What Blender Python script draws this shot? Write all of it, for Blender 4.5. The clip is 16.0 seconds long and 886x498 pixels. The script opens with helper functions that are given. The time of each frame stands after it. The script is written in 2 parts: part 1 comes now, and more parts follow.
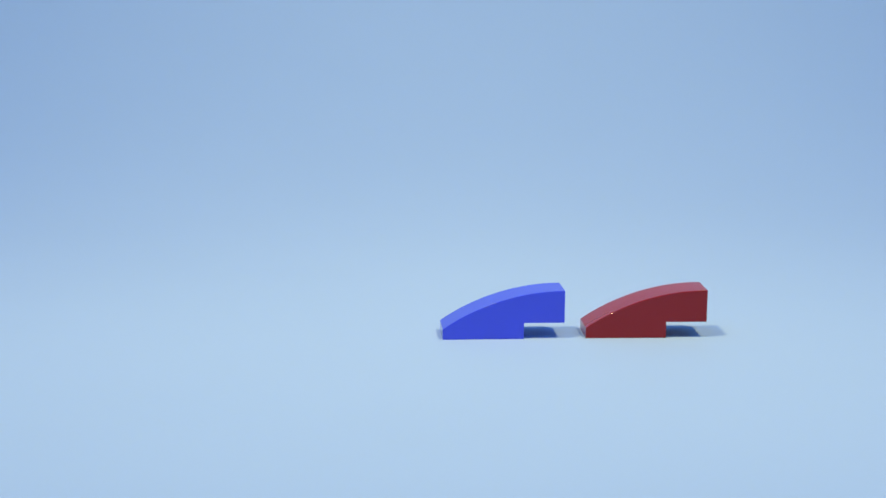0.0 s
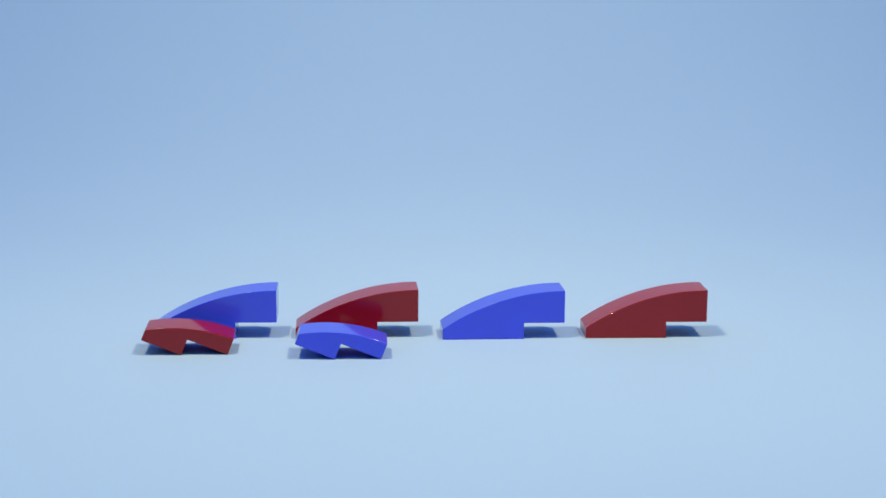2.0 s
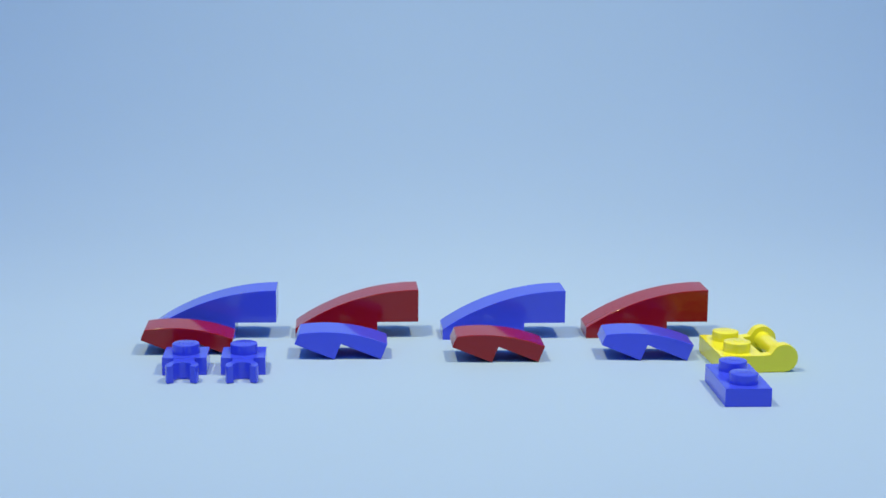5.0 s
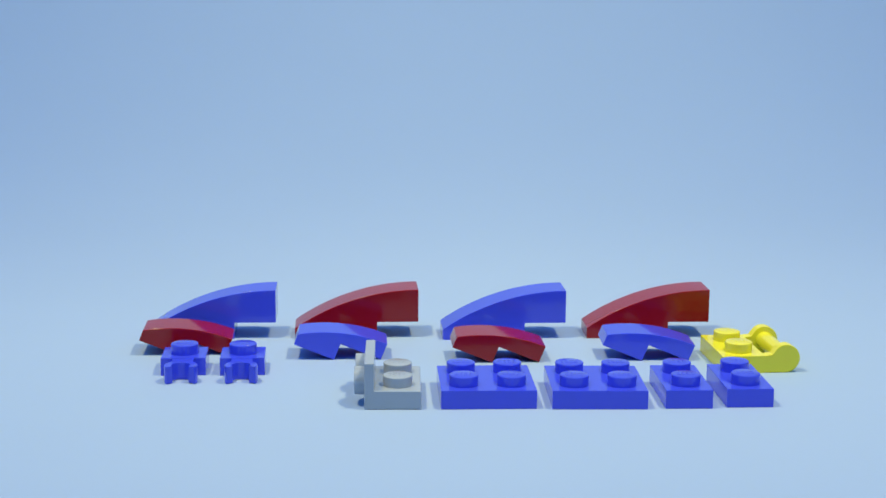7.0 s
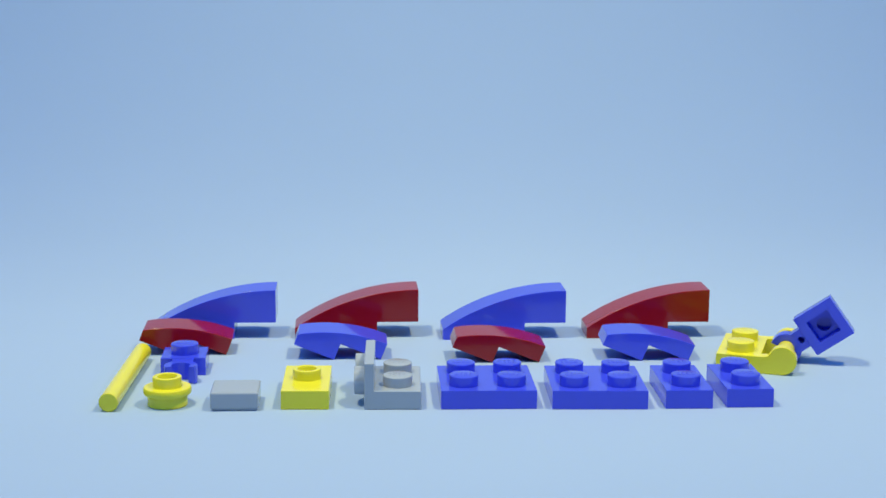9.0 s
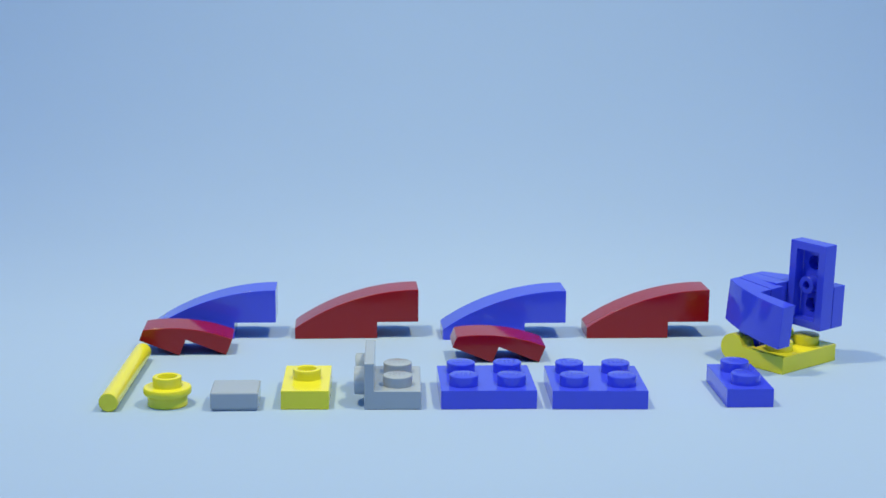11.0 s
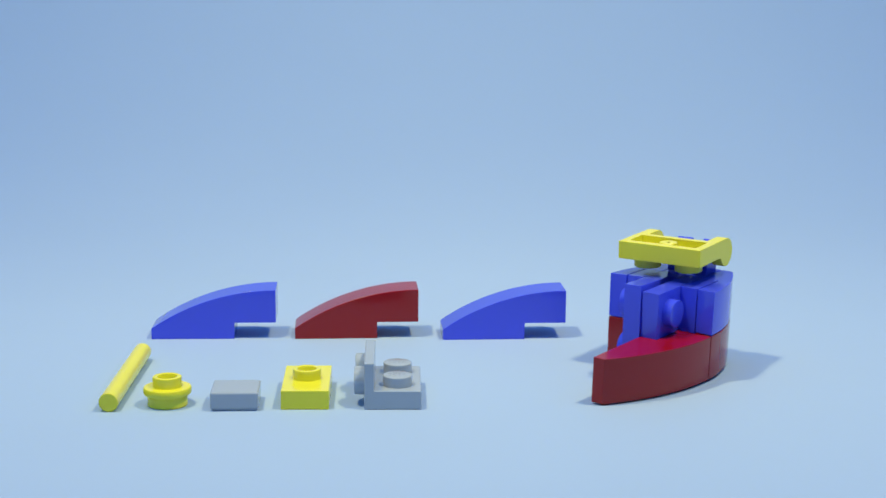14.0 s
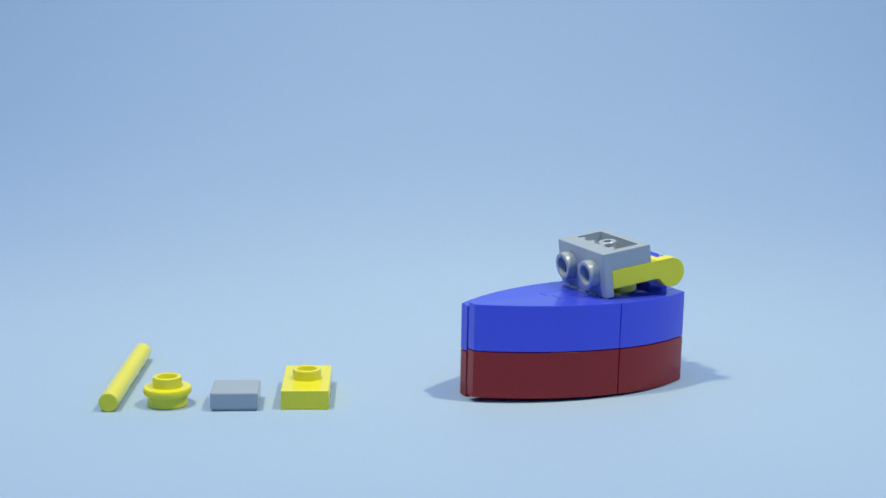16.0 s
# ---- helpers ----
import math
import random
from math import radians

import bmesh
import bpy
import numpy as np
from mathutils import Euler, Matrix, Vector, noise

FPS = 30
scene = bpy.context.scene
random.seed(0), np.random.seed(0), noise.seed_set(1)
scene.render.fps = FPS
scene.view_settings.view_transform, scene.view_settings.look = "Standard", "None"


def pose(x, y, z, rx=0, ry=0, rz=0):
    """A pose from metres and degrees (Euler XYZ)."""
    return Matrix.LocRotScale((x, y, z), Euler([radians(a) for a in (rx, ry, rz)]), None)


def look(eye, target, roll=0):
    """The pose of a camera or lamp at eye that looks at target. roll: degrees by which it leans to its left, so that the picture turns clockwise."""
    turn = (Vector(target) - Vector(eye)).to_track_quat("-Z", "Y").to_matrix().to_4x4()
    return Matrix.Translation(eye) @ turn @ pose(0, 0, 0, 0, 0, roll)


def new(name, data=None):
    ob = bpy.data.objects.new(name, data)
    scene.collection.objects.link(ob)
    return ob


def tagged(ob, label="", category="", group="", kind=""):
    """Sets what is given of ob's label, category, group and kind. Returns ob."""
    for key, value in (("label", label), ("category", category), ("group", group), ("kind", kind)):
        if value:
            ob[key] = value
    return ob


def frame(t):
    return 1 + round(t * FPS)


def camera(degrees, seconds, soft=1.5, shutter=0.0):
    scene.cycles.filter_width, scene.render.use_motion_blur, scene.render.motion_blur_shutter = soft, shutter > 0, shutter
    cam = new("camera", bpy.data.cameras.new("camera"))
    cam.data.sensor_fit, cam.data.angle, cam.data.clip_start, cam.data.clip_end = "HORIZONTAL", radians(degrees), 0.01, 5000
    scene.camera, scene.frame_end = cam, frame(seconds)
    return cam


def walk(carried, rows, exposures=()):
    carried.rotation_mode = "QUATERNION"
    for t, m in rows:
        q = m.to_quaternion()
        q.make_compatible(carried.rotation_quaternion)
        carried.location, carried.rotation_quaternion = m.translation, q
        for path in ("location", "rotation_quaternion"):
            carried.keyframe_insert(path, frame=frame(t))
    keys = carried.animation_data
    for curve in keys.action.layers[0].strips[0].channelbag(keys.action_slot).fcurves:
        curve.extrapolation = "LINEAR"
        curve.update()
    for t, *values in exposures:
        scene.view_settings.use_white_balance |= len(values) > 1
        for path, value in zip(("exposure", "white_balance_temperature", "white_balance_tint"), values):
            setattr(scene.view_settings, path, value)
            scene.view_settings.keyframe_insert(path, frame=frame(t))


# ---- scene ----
MM = 0.001


def cam_pose(x, y, z, pitch, yaw, roll):
    return pose(x * MM, y * MM, z * MM, 90 + pitch, 0, yaw) @ pose(0, 0, 0, 0, 0, roll)


cam = camera(31.847, 16.0, soft=1.6)
walk(cam, [
    (0.0, cam_pose(0.0, 0.0, 75.38, -11.020, -0.511, 0.484)),
    (4.2, cam_pose(0.0, 0.0, 75.38, -11.020, -0.511, 0.484)),
    (6.3, cam_pose(0.0, 1.92, 74.93, -11.023, -0.508, 0.478)),
    (16.0, cam_pose(0.0, 1.92, 74.93, -11.023, -0.508, 0.478)),
], exposures=[(0.0, 0.02), (4.2, 0.02), (6.3, -0.01), (16.0, -0.01)])

# ---- light: an even blue world added as fill, and two lamps over the paper ----
world = bpy.data.worlds.new("studio")
world.use_nodes = True
scene.world = world
world.node_tree.nodes["Background"].inputs["Color"].default_value = (0.125, 0.472, 1.0, 1)
world.node_tree.nodes["Background"].inputs["Strength"].default_value = 0.99


def lamp(name, eye, target, size, watts, colour, spread=120):
    data = bpy.data.lights.new(name, "AREA")
    data.shape, data.size, data.energy, data.color = "DISK", size, watts, colour
    data.spread = radians(spread)
    ob = new(name, data)
    ob.matrix_world = look(eye, target)
    return ob


# two small warm lamps near the bricks; the rest is the blue world fill
lamp("studio_lamp", (-0.116, 0.212, 0.364), (0.01, 0.368, 0.0), 0.025, 0.645, (0.97, 0.80, 0.385), 140)
lamp("studio_lamp", (0.147, 0.212, 0.364), (0.01, 0.368, 0.0), 0.025, 0.665, (0.97, 0.80, 0.385), 140)


# ---- materials ----
def nodes_of(name):
    m = bpy.data.materials.new(name)
    m.use_nodes = True
    t = m.node_tree
    return m, t, t.nodes["Principled BSDF"]


def add(t, kind, **values):
    n = t.nodes.new(kind)
    for k, v in values.items():
        n.inputs[k].default_value = v
    return n


def plastic(name, colour, rough=0.2, sss=0.0, ior=1.5):
    m, t, p = nodes_of(name)
    link = t.links.new
    coord = t.nodes.new("ShaderNodeTexCoord")
    cloud = add(t, "ShaderNodeTexNoise", Scale=90.0, Detail=3.0)
    link(coord.outputs["Object"], cloud.inputs["Vector"])
    mix = t.nodes.new("ShaderNodeMix")
    mix.data_type = "RGBA"
    mix.inputs["A"].default_value = (*[c * 0.93 for c in colour], 1)
    mix.inputs["B"].default_value = (*[min(1, c * 1.06) for c in colour], 1)
    link(cloud.outputs["Fac"], mix.inputs["Factor"])
    link(mix.outputs["Result"], p.inputs["Base Color"])
    ramp = t.nodes.new("ShaderNodeMapRange")
    ramp.inputs["From Min"].default_value, ramp.inputs["From Max"].default_value = 0.35, 0.7
    ramp.inputs["To Min"].default_value, ramp.inputs["To Max"].default_value = rough, rough + 0.03
    link(cloud.outputs["Fac"], ramp.inputs["Value"])
    link(ramp.outputs["Result"], p.inputs["Roughness"])
    bump = add(t, "ShaderNodeBump", Strength=0.02, Distance=0.00002)
    link(cloud.outputs["Fac"], bump.inputs["Height"])
    link(bump.outputs["Normal"], p.inputs["Normal"])
    p.inputs["IOR"].default_value = ior
    if sss:
        p.inputs["Subsurface Weight"].default_value = sss
        p.inputs["Subsurface Radius"].default_value = (0.6, 0.4, 0.2)
        p.inputs["Subsurface Scale"].default_value = 0.002
    return m


BLUE = plastic("blue_plastic", (0.048, 0.076, 0.79), 0.09)
RED = plastic("red_plastic", (0.27, 0.004, 0.009), 0.11, ior=1.46)
YELLOW = plastic("yellow_plastic", (0.77, 0.735, 0.04), 0.15)
GREY = plastic("grey_plastic", (0.345, 0.41, 0.51), 0.13)


def paper():
    m, t, p = nodes_of("blue_paper")
    link = t.links.new
    coord = t.nodes.new("ShaderNodeTexCoord")
    blot = add(t, "ShaderNodeTexNoise", Scale=9.0, Detail=4.0, Roughness=0.55)
    fibre = add(t, "ShaderNodeTexNoise", Scale=900.0, Detail=5.0)
    for n in (blot, fibre):
        link(coord.outputs["Object"], n.inputs["Vector"])
    mix = t.nodes.new("ShaderNodeMix")
    mix.data_type = "RGBA"
    mix.inputs["A"].default_value = (0.330, 0.464, 0.700, 1)
    mix.inputs["B"].default_value = (0.354, 0.492, 0.732, 1)
    link(blot.outputs["Fac"], mix.inputs["Factor"])
    grain = t.nodes.new("ShaderNodeMix")
    grain.data_type, grain.blend_type = "RGBA", "MULTIPLY"
    grain.inputs["Factor"].default_value = 0.025
    link(mix.outputs["Result"], grain.inputs["A"])
    link(fibre.outputs["Color"], grain.inputs["B"])
    link(grain.outputs["Result"], p.inputs["Base Color"])
    p.inputs["Roughness"].default_value = 0.62
    p.inputs["Specular IOR Level"].default_value = 0.3
    bump = add(t, "ShaderNodeBump", Strength=0.12, Distance=0.0001)
    link(fibre.outputs["Fac"], bump.inputs["Height"])
    link(bump.outputs["Normal"], p.inputs["Normal"])
    return m


PAPER = paper()


# ---- mesh helpers; all lengths in millimetres ----
def finish(me, material, angle=35):
    me.transform(Matrix.Scale(MM, 4))
    me.materials.clear()
    me.materials.append(material)
    me.polygons.foreach_set("use_smooth", [True] * len(me.polygons))
    me.set_sharp_from_angle(angle=radians(angle))
    me.update()
    return even_shading(me)


def even_shading(me):
    """The same mesh with its normals weighted by face area, so that flat faces shade flat up to their rounded edges."""
    body = new("blank", me)
    weigh = body.modifiers.new("weigh", "WEIGHTED_NORMAL")
    weigh.weight, weigh.keep_sharp = 100, True
    graph = bpy.context.evaluated_depsgraph_get()
    graph.update()
    made = bpy.data.meshes.new_from_object(body.evaluated_get(graph))
    bpy.data.objects.remove(body)
    bpy.data.meshes.remove(me)
    return made


def mesh_of(bm, material, cutters=()):
    """A mesh from bm, less the solids of the cutters."""
    bmesh.ops.recalc_face_normals(bm, faces=bm.faces)
    me = bpy.data.meshes.new("solid")
    bm.to_mesh(me)
    bm.free()
    if cutters:
        body = new("blank", me)
        tools = []
        for c in cutters:
            bmesh.ops.recalc_face_normals(c, faces=c.faces)
            cm = bpy.data.meshes.new("tool")
            c.to_mesh(cm)
            c.free()
            tools.append(new("tool", cm))
            cut = body.modifiers.new("cut", "BOOLEAN")
            cut.object, cut.operation, cut.solver = tools[-1], "DIFFERENCE", "EXACT"
        graph = bpy.context.evaluated_depsgraph_get()
        graph.update()
        made = bpy.data.meshes.new_from_object(body.evaluated_get(graph))
        for ob in (body, *tools):
            bpy.data.objects.remove(ob)
        me = made
    return finish(me, material)


def part(name, me, parent=None, label="", at=None):
    ob = new(name, me)
    ob.parent = parent
    if at is not None:
        ob.matrix_basis = at
    return tagged(ob, label) if label else ob


def soften(bm, size=0.12, segments=2, least=25):
    edges = [e for e in bm.edges if len(e.link_faces) == 2 and e.calc_face_angle(0) > radians(least)]
    bmesh.ops.bevel(bm, geom=edges, offset=size, segments=segments, profile=0.5, affect="EDGES", clamp_overlap=True)
    return bm


def prism(profile, y0, y1, axis="y"):
    """A closed outline of (x, z) pairs, drawn out along y (or of (x, y) pairs along z)."""
    bm = bmesh.new()
    put = (lambda a, b, c: (a, c, b)) if axis == "y" else (lambda a, b, c: (a, b, c))
    lo = [bm.verts.new(put(a, b, y0)) for a, b in profile]
    hi = [bm.verts.new(put(a, b, y1)) for a, b in profile]
    bm.faces.new(lo)
    bm.faces.new(hi[::-1])
    n = len(profile)
    for i in range(n):
        bm.faces.new((lo[i], hi[i], hi[(i + 1) % n], lo[(i + 1) % n]))
    bmesh.ops.recalc_face_normals(bm, faces=bm.faces)
    return bm


def box(x0, x1, y0, y1, z0, z1):
    return prism([(x0, z0), (x1, z0), (x1, z1), (x0, z1)], y0, y1)


def circle(r, n=40, cx=0.0, cy=0.0, a0=0.0, a1=360.0):
    full = abs(a1 - a0 - 360) < 1e-6
    k = n if full else n + 1
    return [(cx + r * math.cos(radians(a0 + (a1 - a0) * i / n)), cy + r * math.sin(radians(a0 + (a1 - a0) * i / n))) for i in range(k)]


def rod(r, z0, z1, n=40, x=0.0, y=0.0):
    return prism(circle(r, n, x, y), z0, z1, "z")


def lathe(outline, n=48):
    """A ring of (radius, z) pairs turned about z; the outline is closed."""
    bm = bmesh.new()
    rings = [[bm.verts.new((r * math.cos(2 * math.pi * i / n), r * math.sin(2 * math.pi * i / n), z)) for r, z in outline] for i in range(n)]
    k = len(outline)
    for i in range(n):
        a, b = rings[i], rings[(i + 1) % n]
        for j in range(k):
            bm.faces.new((a[j], b[j], b[(j + 1) % k], a[(j + 1) % k]))
    return bm


def join(bm, other):
    me = bpy.data.meshes.new("piece")
    other.to_mesh(me)
    other.free()
    bm.from_mesh(me)
    bpy.data.meshes.remove(me)
    return bm


# ---- small shapes that the bricks share ----
STUDS = {}


def stud_mesh(material):
    """A round stud, hollow from below, with a worn raised mark on its top."""
    if material.name not in STUDS:
        bm = lathe([(0.01, 1.1), (1.3, 1.1), (1.3, -0.05), (2.45, -0.05), (2.45, 1.55), (2.43, 1.65), (2.36, 1.72), (2.25, 1.75), (0.01, 1.75)], 44)
        for x in (-1.2, -0.4, 0.4, 1.2):
            for x0, x1, y0, y1 in ((-0.27, -0.09, -0.65, 0.65), (-0.1, 0.27, 0.47, 0.64), (-0.1, 0.27, -0.64, -0.47)):
                join(bm, soften(box(x + x0, x + x1, y0, y1, 1.67, 1.80), 0.045, 2))
        STUDS[material.name] = mesh_of(bm, material)
    return STUDS[material.name]


def hollow_stud_mesh(material):
    key = material.name + "_ring"
    if key not in STUDS:
        STUDS[key] = mesh_of(lathe([(1.55, -0.05), (2.4, -0.05), (2.4, 1.5), (2.33, 1.64), (2.2, 1.7), (1.75, 1.7), (1.62, 1.64), (1.55, 1.5)]), material)
    return STUDS[key]


def tube_mesh(material, outer, inner, z0, z1):
    return mesh_of(lathe([(inner, z0), (outer - 0.1, z0), (outer, z0 + 0.1), (outer, z1), (inner, z1)], 32), material)


def at(x, y, z, rx=0, ry=0, rz=0):
    return pose(x * MM, y * MM, z * MM, rx, ry, rz)


def thing(name, label, group=""):
    return tagged(new(name), label, "toy brick", group)


def plate_body(nx, ny, material, pockets=True, wall=1.45):
    a, b = 4 * nx - 0.05, 4 * ny - 0.05
    outer = soften(box(-a, a, -b, b, 0, 3.2))
    cuts = [soften(box(-a + wall, a - wall, -b + wall, b - wall, -1, 2.2), 0.15, 1)]
    if pockets:
        for i in range(nx):
            for j in range(ny):
                cuts.append(rod(1.3, 1.5, 3.6, 24, 8 * i - 4 * (nx - 1), 8 * j - 4 * (ny - 1)))
    return mesh_of(outer, material, cuts)


MESHES = {}


def plate(nx, ny, material, label, group=""):
    """A flat plate, nx by ny studs."""
    ob = thing("studded_plate", label, group)
    key = (nx, ny, material.name)
    if key not in MESHES:
        tube = tube_mesh(material, 3.25, 2.4, 0.15, 2.4) if nx == ny else tube_mesh(material, 1.6, 0.75, 0.15, 2.4)
        MESHES[key] = (plate_body(nx, ny, material), tube)
    body, tube = MESHES[key]
    part("plate", body, ob)
    for i in range(nx):
        for j in range(ny):
            part("stud", stud_mesh(material), ob, at=at(8 * i - 4 * (nx - 1), 8 * j - 4 * (ny - 1), 3.2))
    part("tube", tube, ob)
    return ob


def arc(length, height, thin, n=22):
    """The curved top of a slope from its thick end, where it runs level, down to its thin end."""
    drop = height - thin
    r = (length ** 2 + drop ** 2) / (2 * drop)
    out = []
    for i in range(n + 1):
        d = length * i / n
        out.append((length - d, height - r + math.sqrt(r * r - d * d)))
    return out


def curved_slope(length, height, base, material, label, group):
    """A smooth brick whose top curves down to a thin end at x = 0; its thick end steps up by one plate below."""
    ob = thing("curved_slope_brick", label, group)
    key = (length, material.name)
    if key not in MESHES:
        g = 0.03
        top = [(min(max(x, g), length - g), z) for x, z in arc(length, height, 2.1)]
        outline = [(g, 0), (base - g, 0), (base - g, 3.2), (length - g, 3.2)] + top
        bm = soften(prism(outline, -3.93, 3.93), 0.11, 3, 30)
        low = prism([(1.5, -1), (base - 1.4, -1), (base - 1.4, height - 2.4 if length > 20 else 3.4), (1.5, 1.7)], -2.55, 2.55)
        high = box(base + 1.2, length - 1.4, -2.55, 2.55, 2.2, height - 1.6)
        MESHES[key] = (mesh_of(bm, material, [low, high]), mesh_of(soften(box(-0.45, 0.45, -0.35, 0.35, 0.3, 2.2), 0.1, 1), material))
    body, rib = MESHES[key]
    part("body", body, ob)
    for i in range(1, round(base / 4)):
        for side in (-1, 1):
            part("rib", rib, ob, at=at(4 * i + (0.4 if i > 1 else 1.2), side * 2.45, 0))
    return ob


def clip_plate(label, group):
    ob = thing("clip_plate", label, group)
    if "clip" not in MESHES:
        body = plate_body(1, 1, BLUE, True, 1.7)
        neck = mesh_of(soften(box(-1.9, 1.9, -6.6, -3.85, 0.05, 3.1), 0.1, 1), BLUE, [rod(0.66, -1, 2.5, 20, 0, -4.75), rod(1.6, -1, 4, 30, 0, -8.1)])
        jaw = [(x, y) for x, y in circle(2.9, 30, 0, -8.1, -33, 213)] + [(x, y) for x, y in circle(1.6, 30, 0, -8.1, 213, -33)]
        MESHES["clip"] = (body, neck, mesh_of(soften(prism(jaw, 0.05, 3.15, "z"), 0.16, 2, 50), BLUE))
    body, neck, jaw = MESHES["clip"]
    part("plate", body, ob)
    part("stud", stud_mesh(BLUE), ob, at=at(0, 0, 3.2))
    part("neck", neck, ob)
    part("clip", jaw, ob)
    return ob


def handle_plate(label):
    """A plate of one by two studs with a round bar held by two arms along its long side."""
    ob = thing("handle_plate", label)
    part("plate", plate_body(1, 2, YELLOW), ob)
    for j in (-4, 4):
        part("stud", stud_mesh(YELLOW), ob, at=at(0, j, 3.2))
    part("tube", tube_mesh(YELLOW, 1.6, 0.4, 0.15, 2.4), ob)
    side = [(3.7, 0.0)] + circle(2.6, 22, 7.75, 2.6, -90, 128) + [(5.2, 3.35), (3.7, 3.2)]
    for lo, hi in ((-7.9, -5.7), (5.7, 7.9)):
        part("arm", mesh_of(soften(prism(side, lo, hi), 0.18, 2, 40), YELLOW), ob)
    part("bar", mesh_of(rod(1.6, -5.8, 5.8, 32), YELLOW), ob, at=at(7.75, 0, 2.6, 90))
    return ob


def bracket(label):
    ob = thing("bracket_plate", label)
    for j in (-4, 4):
        part("stud", stud_mesh(GREY), ob, at=at(0, j, 3.2))
    part("tube", tube_mesh(GREY, 1.6, 0.75, 0.15, 2.4), ob)
    rib = mesh_of(soften(box(-0.7, 0.7, -0.6, 0.6, 0.02, 2.2), 0.1, 1), GREY)
    for j in (-5, -1.7, 1.7, 5):
        part("rib", rib, ob, at=at(-2.3, j, 0))
    holes = [soften(box(-2.45, 2.45, -6.45, 6.45, -1, 2.2), 0.15, 1)]
    for j in (-4, 4):
        h = rod(1.5, -1, 1.5, 24)
        bmesh.ops.transform(h, matrix=Matrix.Translation((-5.9, j, 4.0)) @ Matrix.Rotation(radians(90), 4, "Y"), verts=h.verts)
        holes.append(h)
    bent = [(-5.5, 0), (3.9, 0), (3.9, 3.2), (-3.85, 3.2), (-3.85, 7.85), (-5.5, 7.85)]
    wall = part("bent_plate", mesh_of(soften(prism(bent, -7.9, 7.9), 0.2, 3), GREY, holes), ob)
    for j in (-4, 4):
        part("hollow_stud", hollow_stud_mesh(GREY), wall, at=at(-5.5, j, 4.0, 0, -90, 0))
    return ob


def jumper(label):
    ob = thing("jumper_plate", label)
    part("plate", plate_body(1, 2, YELLOW, False), ob)
    part("hollow_stud", hollow_stud_mesh(YELLOW), ob, at=at(0, 0, 3.2))
    return ob


def tile(label):
    ob = thing("smooth_tile", label)
    part("tile", mesh_of(soften(box(-3.95, 3.95, -3.95, 3.95, 0.3, 3.2), 0.38, 4), GREY), ob)
    part("foot", mesh_of(soften(box(-3.6, 3.6, -3.6, 3.6, 0.0, 0.35), 0.05, 1), GREY), ob)
    return ob


def round_plate(label):
    ob = thing("round_plate", label)
    part("foot", mesh_of(lathe([(2.4, 0.0), (3.2, 0.0), (3.3, 0.1), (3.3, 2.0), (2.4, 2.0)]), YELLOW), ob)
    part("disc", mesh_of(lathe([(0.3, 1.9), (3.6, 1.9), (3.82, 1.97), (3.95, 2.2), (3.98, 2.5), (3.96, 2.9), (3.86, 3.12), (3.68, 3.2), (0.3, 3.2)]), YELLOW), ob)
    part("hollow_stud", hollow_stud_mesh(YELLOW), ob, at=at(0, 0, 3.2))
    return ob


def bar(label):
    ob = tagged(new("plain_bar", mesh_of(soften(rod(1.6, -16.4, 16.4, 40), 0.22, 2, 60), YELLOW)), label, "toy brick")
    return ob


# ---- the table: one sheet of paper that lies flat and sweeps up behind ----
def sweep():
    bm = bmesh.new()
    line = [(-700.0, 0.0), (-300.0, 0.0), (0.0, 0.0), (120.0, 0.0), (240.0, 0.0)]
    # the bend sets in gently: its curvature grows over the first 180 mm, then stays
    y, z, angle, run = 330.0, 0.0, 0.0, 0.0
    while angle < math.pi / 2:
        line.append((y, z))
        angle += 6.0 * min(run / 180, 1.0) / 185
        y, z, run = y + 6.0 * math.cos(angle), z + 6.0 * math.sin(angle), run + 6.0
    line += [(y, 400.0), (y, 800.0), (y, 1200.0)]
    rows = [[bm.verts.new((x, y, z)) for x in range(-1100, 1101, 100)] for y, z in line]
    for a, b in zip(rows, rows[1:]):
        for i in range(len(a) - 1):
            bm.faces.new((a[i], a[i + 1], b[i + 1], b[i]))
    me = bpy.data.meshes.new("sheet")
    bm.to_mesh(me)
    bm.free()
    ob = new("backdrop", finish(me, PAPER, 60))
    thick = ob.modifiers.new("thickness", "SOLIDIFY")
    thick.thickness, thick.offset = 0.0008, -1
    return tagged(ob, "pale blue paper sheet sweeping up behind the bricks", "backdrop", kind="structure")


sweep()


# ---- low dark screens round the camera, added unseen to darken front faces and hollows ----
def card():
    m, t, p = nodes_of("dark_card")
    link = t.links.new
    coord = t.nodes.new("ShaderNodeTexCoord")
    cloud = add(t, "ShaderNodeTexNoise", Scale=14.0, Detail=5.0)
    link(coord.outputs["Object"], cloud.inputs["Vector"])
    mix = t.nodes.new("ShaderNodeMix")
    mix.data_type = "RGBA"
    mix.inputs["A"].default_value, mix.inputs["B"].default_value = (0.09, 0.11, 0.15, 1), (0.12, 0.14, 0.18, 1)
    link(cloud.outputs["Fac"], mix.inputs["Factor"])
    link(mix.outputs["Result"], p.inputs["Base Color"])
    p.inputs["Roughness"].default_value = 0.8
    return m


CARD = card()


def screen(name, x0, x1, y0, y1):
    ob = new(name, mesh_of(soften(box(x0, x1, y0, y1, -0.8, 620), 1.0, 1), CARD))
    return tagged(ob, "added dark screen round the paper that cuts low light", "wall", kind="structure")


screen("wall_front", -1108, 1108, -708, -700.5)
screen("wall_left", -1108, -1100.5, -700, 600)
screen("wall_right", 1100.5, 1108, -700, 600)

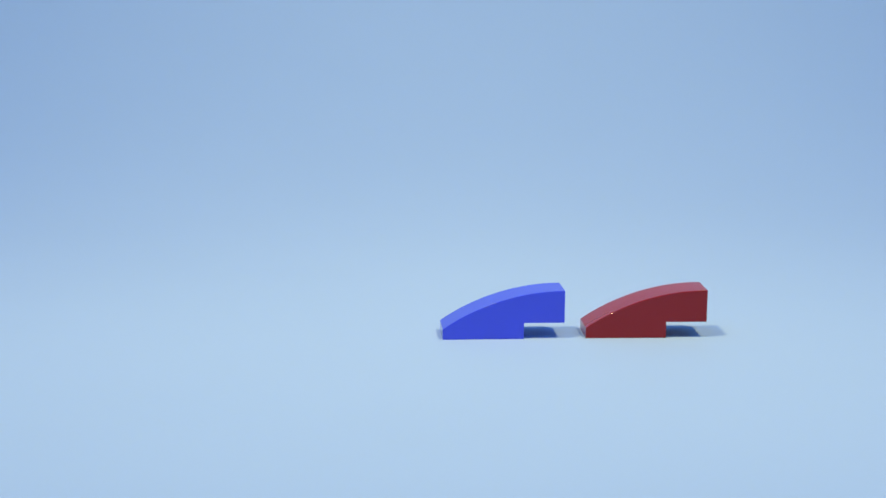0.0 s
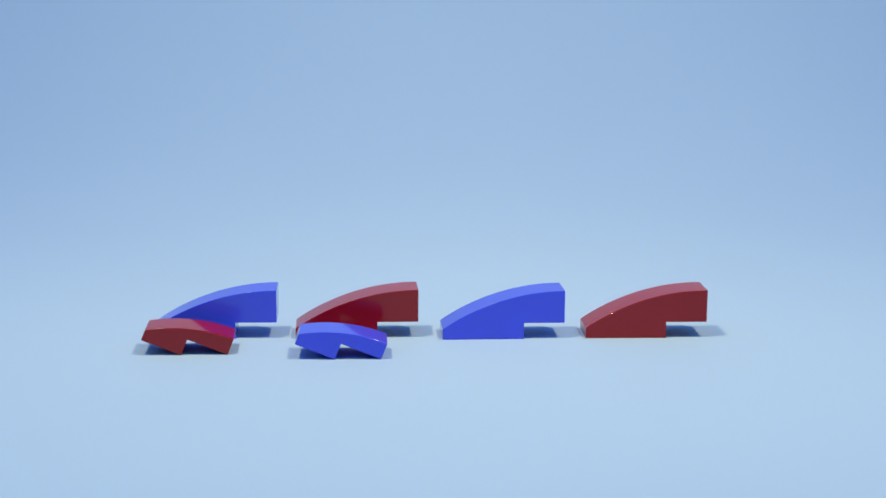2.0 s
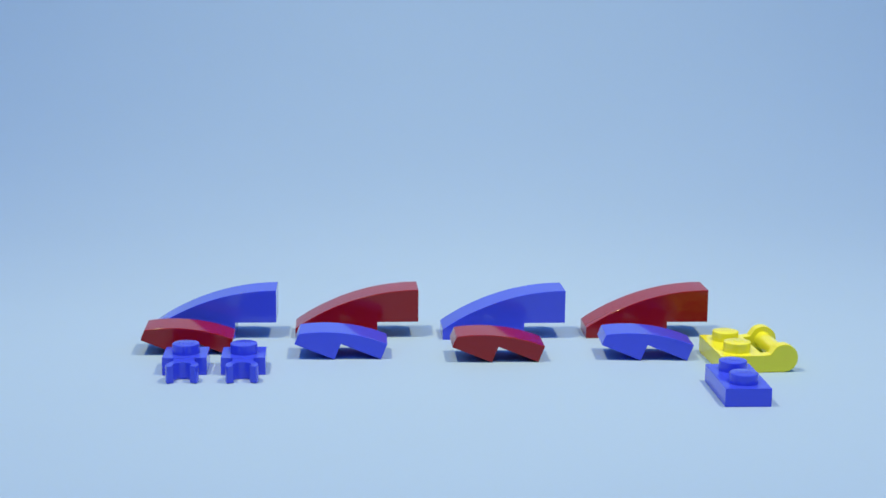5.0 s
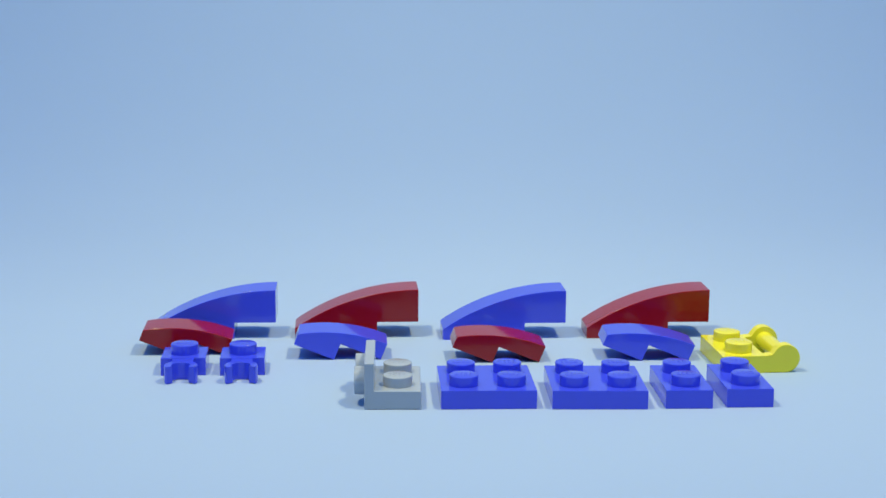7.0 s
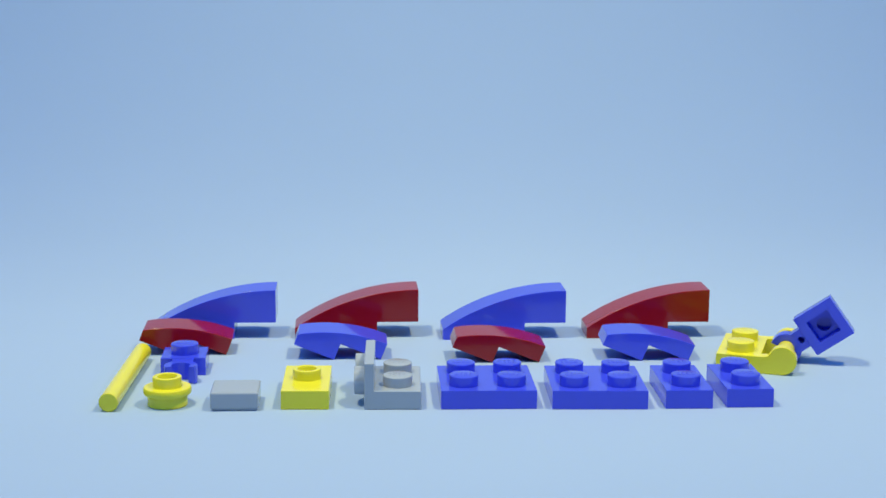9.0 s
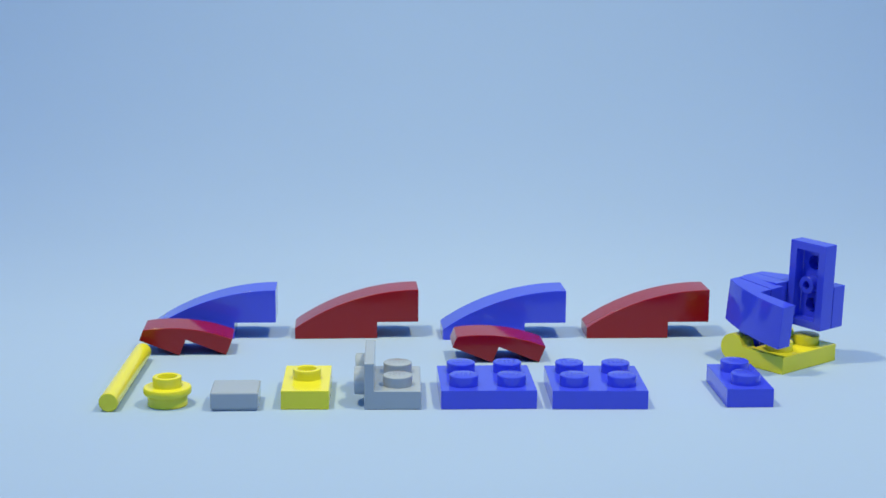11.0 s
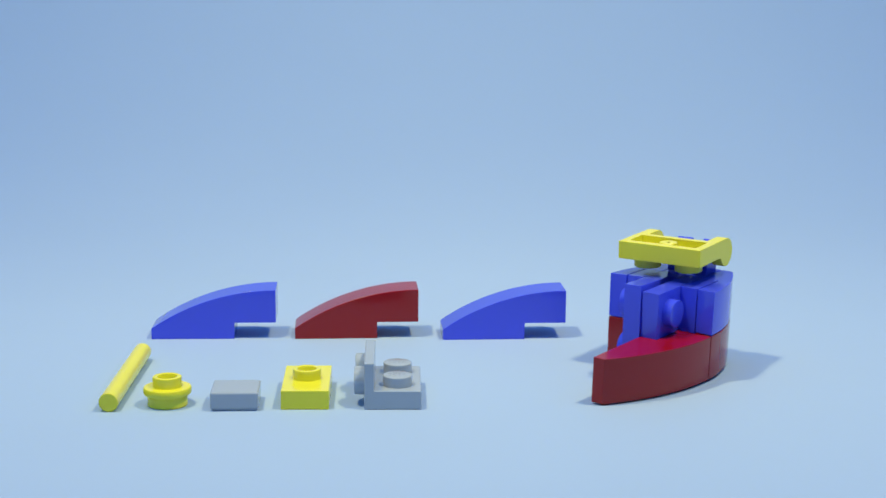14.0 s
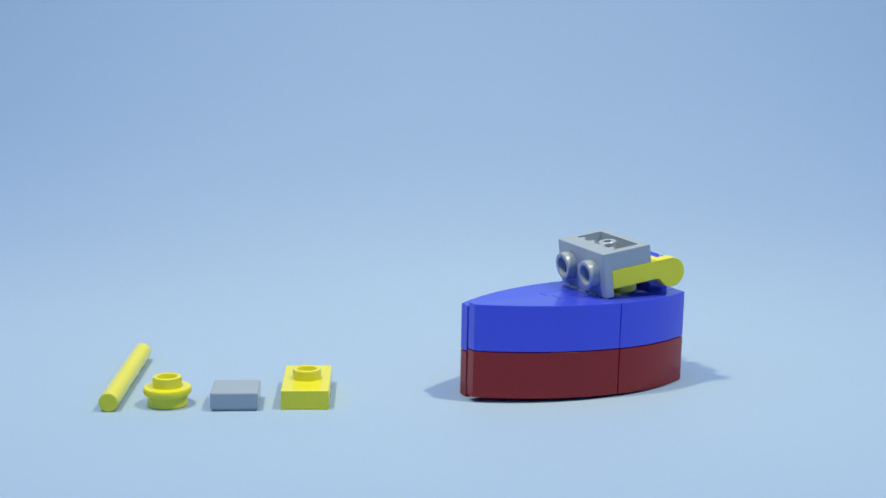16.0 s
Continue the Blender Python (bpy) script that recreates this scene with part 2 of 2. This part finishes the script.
# ---- the bricks ----
BIG, SMALL = "long curved slope bricks", "short curved slope bricks"
KIT = {
    "A1": curved_slope(24, 9.6, 16, BLUE, "glossy blue long curved slope brick", BIG),
    "A2": curved_slope(24, 9.6, 16, RED, "glossy dark red long curved slope brick", BIG),
    "A3": curved_slope(24, 9.6, 16, BLUE, "glossy blue long curved slope brick", BIG),
    "A4": curved_slope(24, 9.6, 16, RED, "glossy dark red long curved slope brick", BIG),
    "B1": curved_slope(16, 6.4, 8, RED, "glossy dark red short curved slope brick", SMALL),
    "B2": curved_slope(16, 6.4, 8, BLUE, "glossy blue short curved slope brick", SMALL),
    "B3": curved_slope(16, 6.4, 8, RED, "glossy dark red short curved slope brick", SMALL),
    "B4": curved_slope(16, 6.4, 8, BLUE, "glossy blue short curved slope brick", SMALL),
    "C": handle_plate("bright yellow two-stud plate with a bar handle"),
    "D1": clip_plate("blue one-stud plate with an open clip", "blue clip plates"),
    "D2": clip_plate("blue one-stud plate with an open clip", "blue clip plates"),
    "E1": plate(2, 2, BLUE, "blue square plate with four studs", "blue square plates"),
    "E2": plate(2, 2, BLUE, "blue square plate with four studs", "blue square plates"),
    "P1": plate(1, 2, BLUE, "narrow blue plate with two studs", "narrow blue plates"),
    "P2": plate(1, 2, BLUE, "narrow blue plate with two studs", "narrow blue plates"),
    "F": bracket("light grey bracket plate with sideways hollow studs"),
    "G": jumper("yellow plate with one hollow stud in its middle"),
    "H": tile("smooth light grey square tile without studs"),
    "I": round_plate("small round yellow plate with a hollow stud"),
    "J": bar("plain round yellow bar lying on the paper"),
}

# ---- where each brick lies on the paper, millimetres and degrees, and when it is put there ----
TIP = math.degrees(math.atan(3.2 / 8))


def tipped(x, y, yaw):
    return at(x, y, 0, 0, 0, yaw) @ at(0, 0, 0, 0, TIP, 0) @ at(-8, 0, 0)


LAID = {
    "A1": (0.9, at(-53.78, 297.28, 0, 0, 0, 2.62)),
    "A2": (0.4, at(-26.24, 298.22, 0, 0, 0, 3.62)),
    "A3": (0.0, at(2.43, 298.14, 0, 0, 0, 3.67)),
    "A4": (0.0, at(30.62, 300.09, 0, 0, 0, 2.62)),
    "B1": (1.3, tipped(-46.51, 285.29, 4.03)),
    "B2": (1.8, tipped(-17.58, 282.84, 2.61)),
    "B3": (2.3, tipped(11.5, 281.5, 3.2)),
    "B4": (2.8, tipped(39.42, 283.5, 0.6)),
    "C": (3.2, at(55.98, 279.35, 0, 0, 0, 4.63)),
    "D1": (4.2, at(-43.66, 271.65, 0, 0, 0, 3.63)),
    "D2": (3.7, at(-33.29, 271.97, 0, 0, 0, 4.05)),
    "P2": (4.63, at(53.21, 258.2, 0, 0, 0, 2.45)),
    "P1": (5.1, at(42.99, 257.25, 0, 0, 0, 2.01)),
    "E2": (5.57, at(28.26, 256.59, 0, 0, 0, 1.09)),
    "E1": (6.03, at(9.67, 256.31, 0, 0, 0, 2.48)),
    "F": (6.6, at(-5.25, 255.7, 0, 0, 0, 1.2)),
    "G": (7.1, at(-20.56, 255.52, 0, 0, 0, 1.81)),
    "H": (7.5, at(-31.95, 250.3, 0, 0, 0, 3.1)),
    "I": (8.0, at(-43.23, 250.16, 0, 0, 0, 20)),
    "J": (8.5, at(-52.3, 261.9, 1.6, 0, 0, 0.6) @ at(0, 0, 0, 90)),
}

# ---- the boat: how the bricks fit together, in its own space ----
# x towards the bow, z up, the middle plane at y = 0; the two halves hang from the handle's bar.
BAR_X, BAR_Z = -4.0, 20.1


def basis(x, y, z, ex, ez):
    ex, ez = Vector(ex), Vector(ez)
    m = Matrix((ex, ez.cross(ex), ez)).transposed().to_4x4()
    return Matrix.Translation((x * MM, y * MM, z * MM)) @ m


def long_slope(s, z):
    return basis(32.02, 0.12 * s, z, (-1, 0, 0), (0, s, 0))


def short_slope(s, z):
    return basis(-8.02, 3.38 * s, z, (1, 0, 0), (0, s, 0))


def upright(s, x, y):
    return basis(x, y * s, 8, (1, 0, 0), (0, s, 0))


def clip_at(s):
    return basis(BAR_X, 0, 12, (s, 0, 0), (0, s, 0))


FITS = {
    "D1": ("S", clip_at(-1)), "D2": ("P", clip_at(1)),
    "B2": ("S", short_slope(-1, 12)), "B4": ("P", short_slope(1, 12)),
    "P1": ("S", upright(-1, 4, 3.2)), "P2": ("P", upright(1, 4, 3.2)),
    "B1": ("P", short_slope(1, 4)), "B3": ("S", short_slope(-1, 4)),
    "E2": ("P", upright(1, 8, 0)), "E1": ("S", upright(-1, 8, 0)),
    "A4": ("P", long_slope(1, 4)), "A3": ("P", long_slope(1, 12)),
    "A2": ("S", long_slope(-1, 4)), "A1": ("S", long_slope(-1, 12)),
    "C": ("Y", basis(BAR_X + 7.75, 0, BAR_Z + 2.6, (-1, 0, 0), (0, 0, -1))),
    "F": ("Y", basis(BAR_X + 7.75, 0, BAR_Z + 5.8, (-1, 0, 0), (0, 0, -1))),
}

# time, bricks that join, roll, x, y, yaw, pitch of the handle, then slide and turns of each half
STAGES = [
    (9.0, "C D2", 180, 61.6, 278.8, -197.0, 0, (0, 0, 56, 0), (1.0, 1.5, 53.5, 0)),
    (9.45, "D1", 180, 61.6, 278.8, -197.0, 0, (0, 0, 50, 0), (1.0, 1.5, 53.5, 0)),
    (9.9, "B2", 180, 64.5, 281.5, -49.6, -0.6, (0.90, 0.6, -2.0, 1.4), (0.16, 1.5, -7.1, 1.1)),
    (10.37, "P1", 180, 64.5, 281.5, -49.6, -0.6, (0.90, 0.6, -2.0, 1.4), (0.16, 1.5, -7.1, 1.1)),
    (10.83, "B4", 180, 64.5, 281.5, -49.6, -0.6, (0.90, 0.6, -2.0, 1.4), (0.16, 1.5, -7.1, 1.1)),
    (11.27, "P2", 180, 50.11, 264.58, -49.6, -0.6, (0.90, 0.6, -2.0, 1.4), (0.16, 1.5, -7.1, 1.1)),
    (11.8, "B1", 180, 53.43, 269.40, -54.1, -0.1, (0.66, 1.1, -2.4, 0.3), (0.01, 0.1, -7.8, 2.9)),
    (12.3, "B3", 0, 52.54, 263.69, -64.7, 3.9, (0.70, -1.3, 2.5, -2.8), (-0.81, -1.0, 0.9, 2.5)),
    (12.8, "E2", 0, 40.42, 264.34, -54.7, 0.2, (0.31, 1.2, -2.2, -2.5), (0.18, -1.3, 0.7, -0.8)),
    (13.2, "E1", 0, 33.55, 263.08, -45.6, 0.1, (0.64, -0.8, -3.2, -2.2), (0.69, 1.7, 0.3, -1.3)),
    (13.7, "A4", 0, 44.91, 277.84, -124.1, 2.3, (0.38, -0.1, -1.6, 1.6), (2.11, -2.2, 1.3, -2.4)),
    (14.2, "A3", 0, 30.69, 275.59, -64.5, 2.8, (0.01, -0.2, -1.8, 0.7), (1.59, -3.7, 0.9, -1.5)),
    (14.7, "A2", 0, 30.10, 276.01, -61.8, 0.7, (0.10, 0.5, -1.2, -0.2), (0.23, 0.6, 0.8, -0.2)),
    (15.1, "A1", 0, 26.25, 275.69, -42.6, 8.7, (0.24, -0.5, -0.1, 0.8), (0.05, -0.9, -1.0, -1.0)),
    (15.6, "F", 0, 35.01, 269.63, -156.1, 7.2, (-0.04, -1.0, -0.0, 2.8), (0.53, 0.6, -1.3, 2.6)),
]


def half_turn(slide, rx, ry, rz):
    turn = Matrix.Identity(4)
    axis = Vector((rx, ry, rz))
    if axis.length > 0:
        turn = Matrix.Rotation(radians(axis.length), 4, axis.normalized())
    return at(BAR_X, slide, BAR_Z) @ turn @ at(-BAR_X, 0, -BAR_Z)


def boat_pose(brick, roll, x, y, yaw, nod, s_half, p_half, lift=0.0):
    group, m = FITS[brick]
    root = at(x, y, 11.35 + lift, 0, 0, yaw) @ at(0, 0, 0, roll) @ at(0, 0, -11.35)
    if group == "Y":
        return root @ half_turn(0, 0, nod, 0) @ m
    return root @ half_turn(*(s_half if group == "S" else p_half)) @ m


def rest(state, bricks):
    """How far the boat must rise, or sink, in millimetres so that its lowest brick stands on the paper."""
    low = 1.0
    for name in bricks:
        if name[0] != "D":
            m = boat_pose(name, *state)
            for child in KIT[name].children:
                low = min(low, *((m @ child.matrix_basis @ Vector(c)).z for c in child.bound_box))
    return -low / MM


def between(a, b, u):
    mix = lambda p, q: p + (q - p) * u
    return [tuple(mix(p, q) for p, q in zip(m, n)) if isinstance(m, tuple) else mix(m, n) for m, n in zip(a, b)]


def motions():
    step = 1.0 / FPS
    waiting = list(LAID)
    built, plan = [], []
    for t, joins, *state in STAGES:
        built += joins.split()
        plan.append((round(t * FPS) / FPS, joins, [*state, rest(state, built)]))
    for name, (first, laid) in LAID.items():
        ob = KIT[name]
        first = round(first * FPS) / FPS
        i = waiting.index(name)
        aside = at(150 + 45 * (i % 4), 150 + 45 * (i // 4), 0) @ Matrix.Translation((0, 0, laid.translation.z)) @ laid.to_3x3().to_4x4()
        rows = [(0.0, laid)] if first == 0 else [(0.0, aside), (first - 2 * step, aside), (first - step, laid)]
        here, stage = laid, None
        for t, joins, state in plan:
            if stage is None and name not in joins.split():
                continue
            there = boat_pose(name, *state)
            turn = here.to_quaternion().rotation_difference(there.to_quaternion()).angle
            turn = min(turn, 2 * math.pi - turn)
            count = 1 + int(turn / radians(82))
            rows.append((t - count * step, here))
            for k in range(1, count):
                if stage is None:
                    m = here.lerp(there, k / count)
                    m.translation = (0.26, 0.20, 0.02)
                else:
                    m = boat_pose(name, *between(stage, state, k / count))
                    m.translation.z += 0.004
                rows.append((t - (count - k) * step, m))
            rows.append((t, there))
            here, stage = there, state
        rows.append((16.0, here))
        walk(ob, rows)


motions()
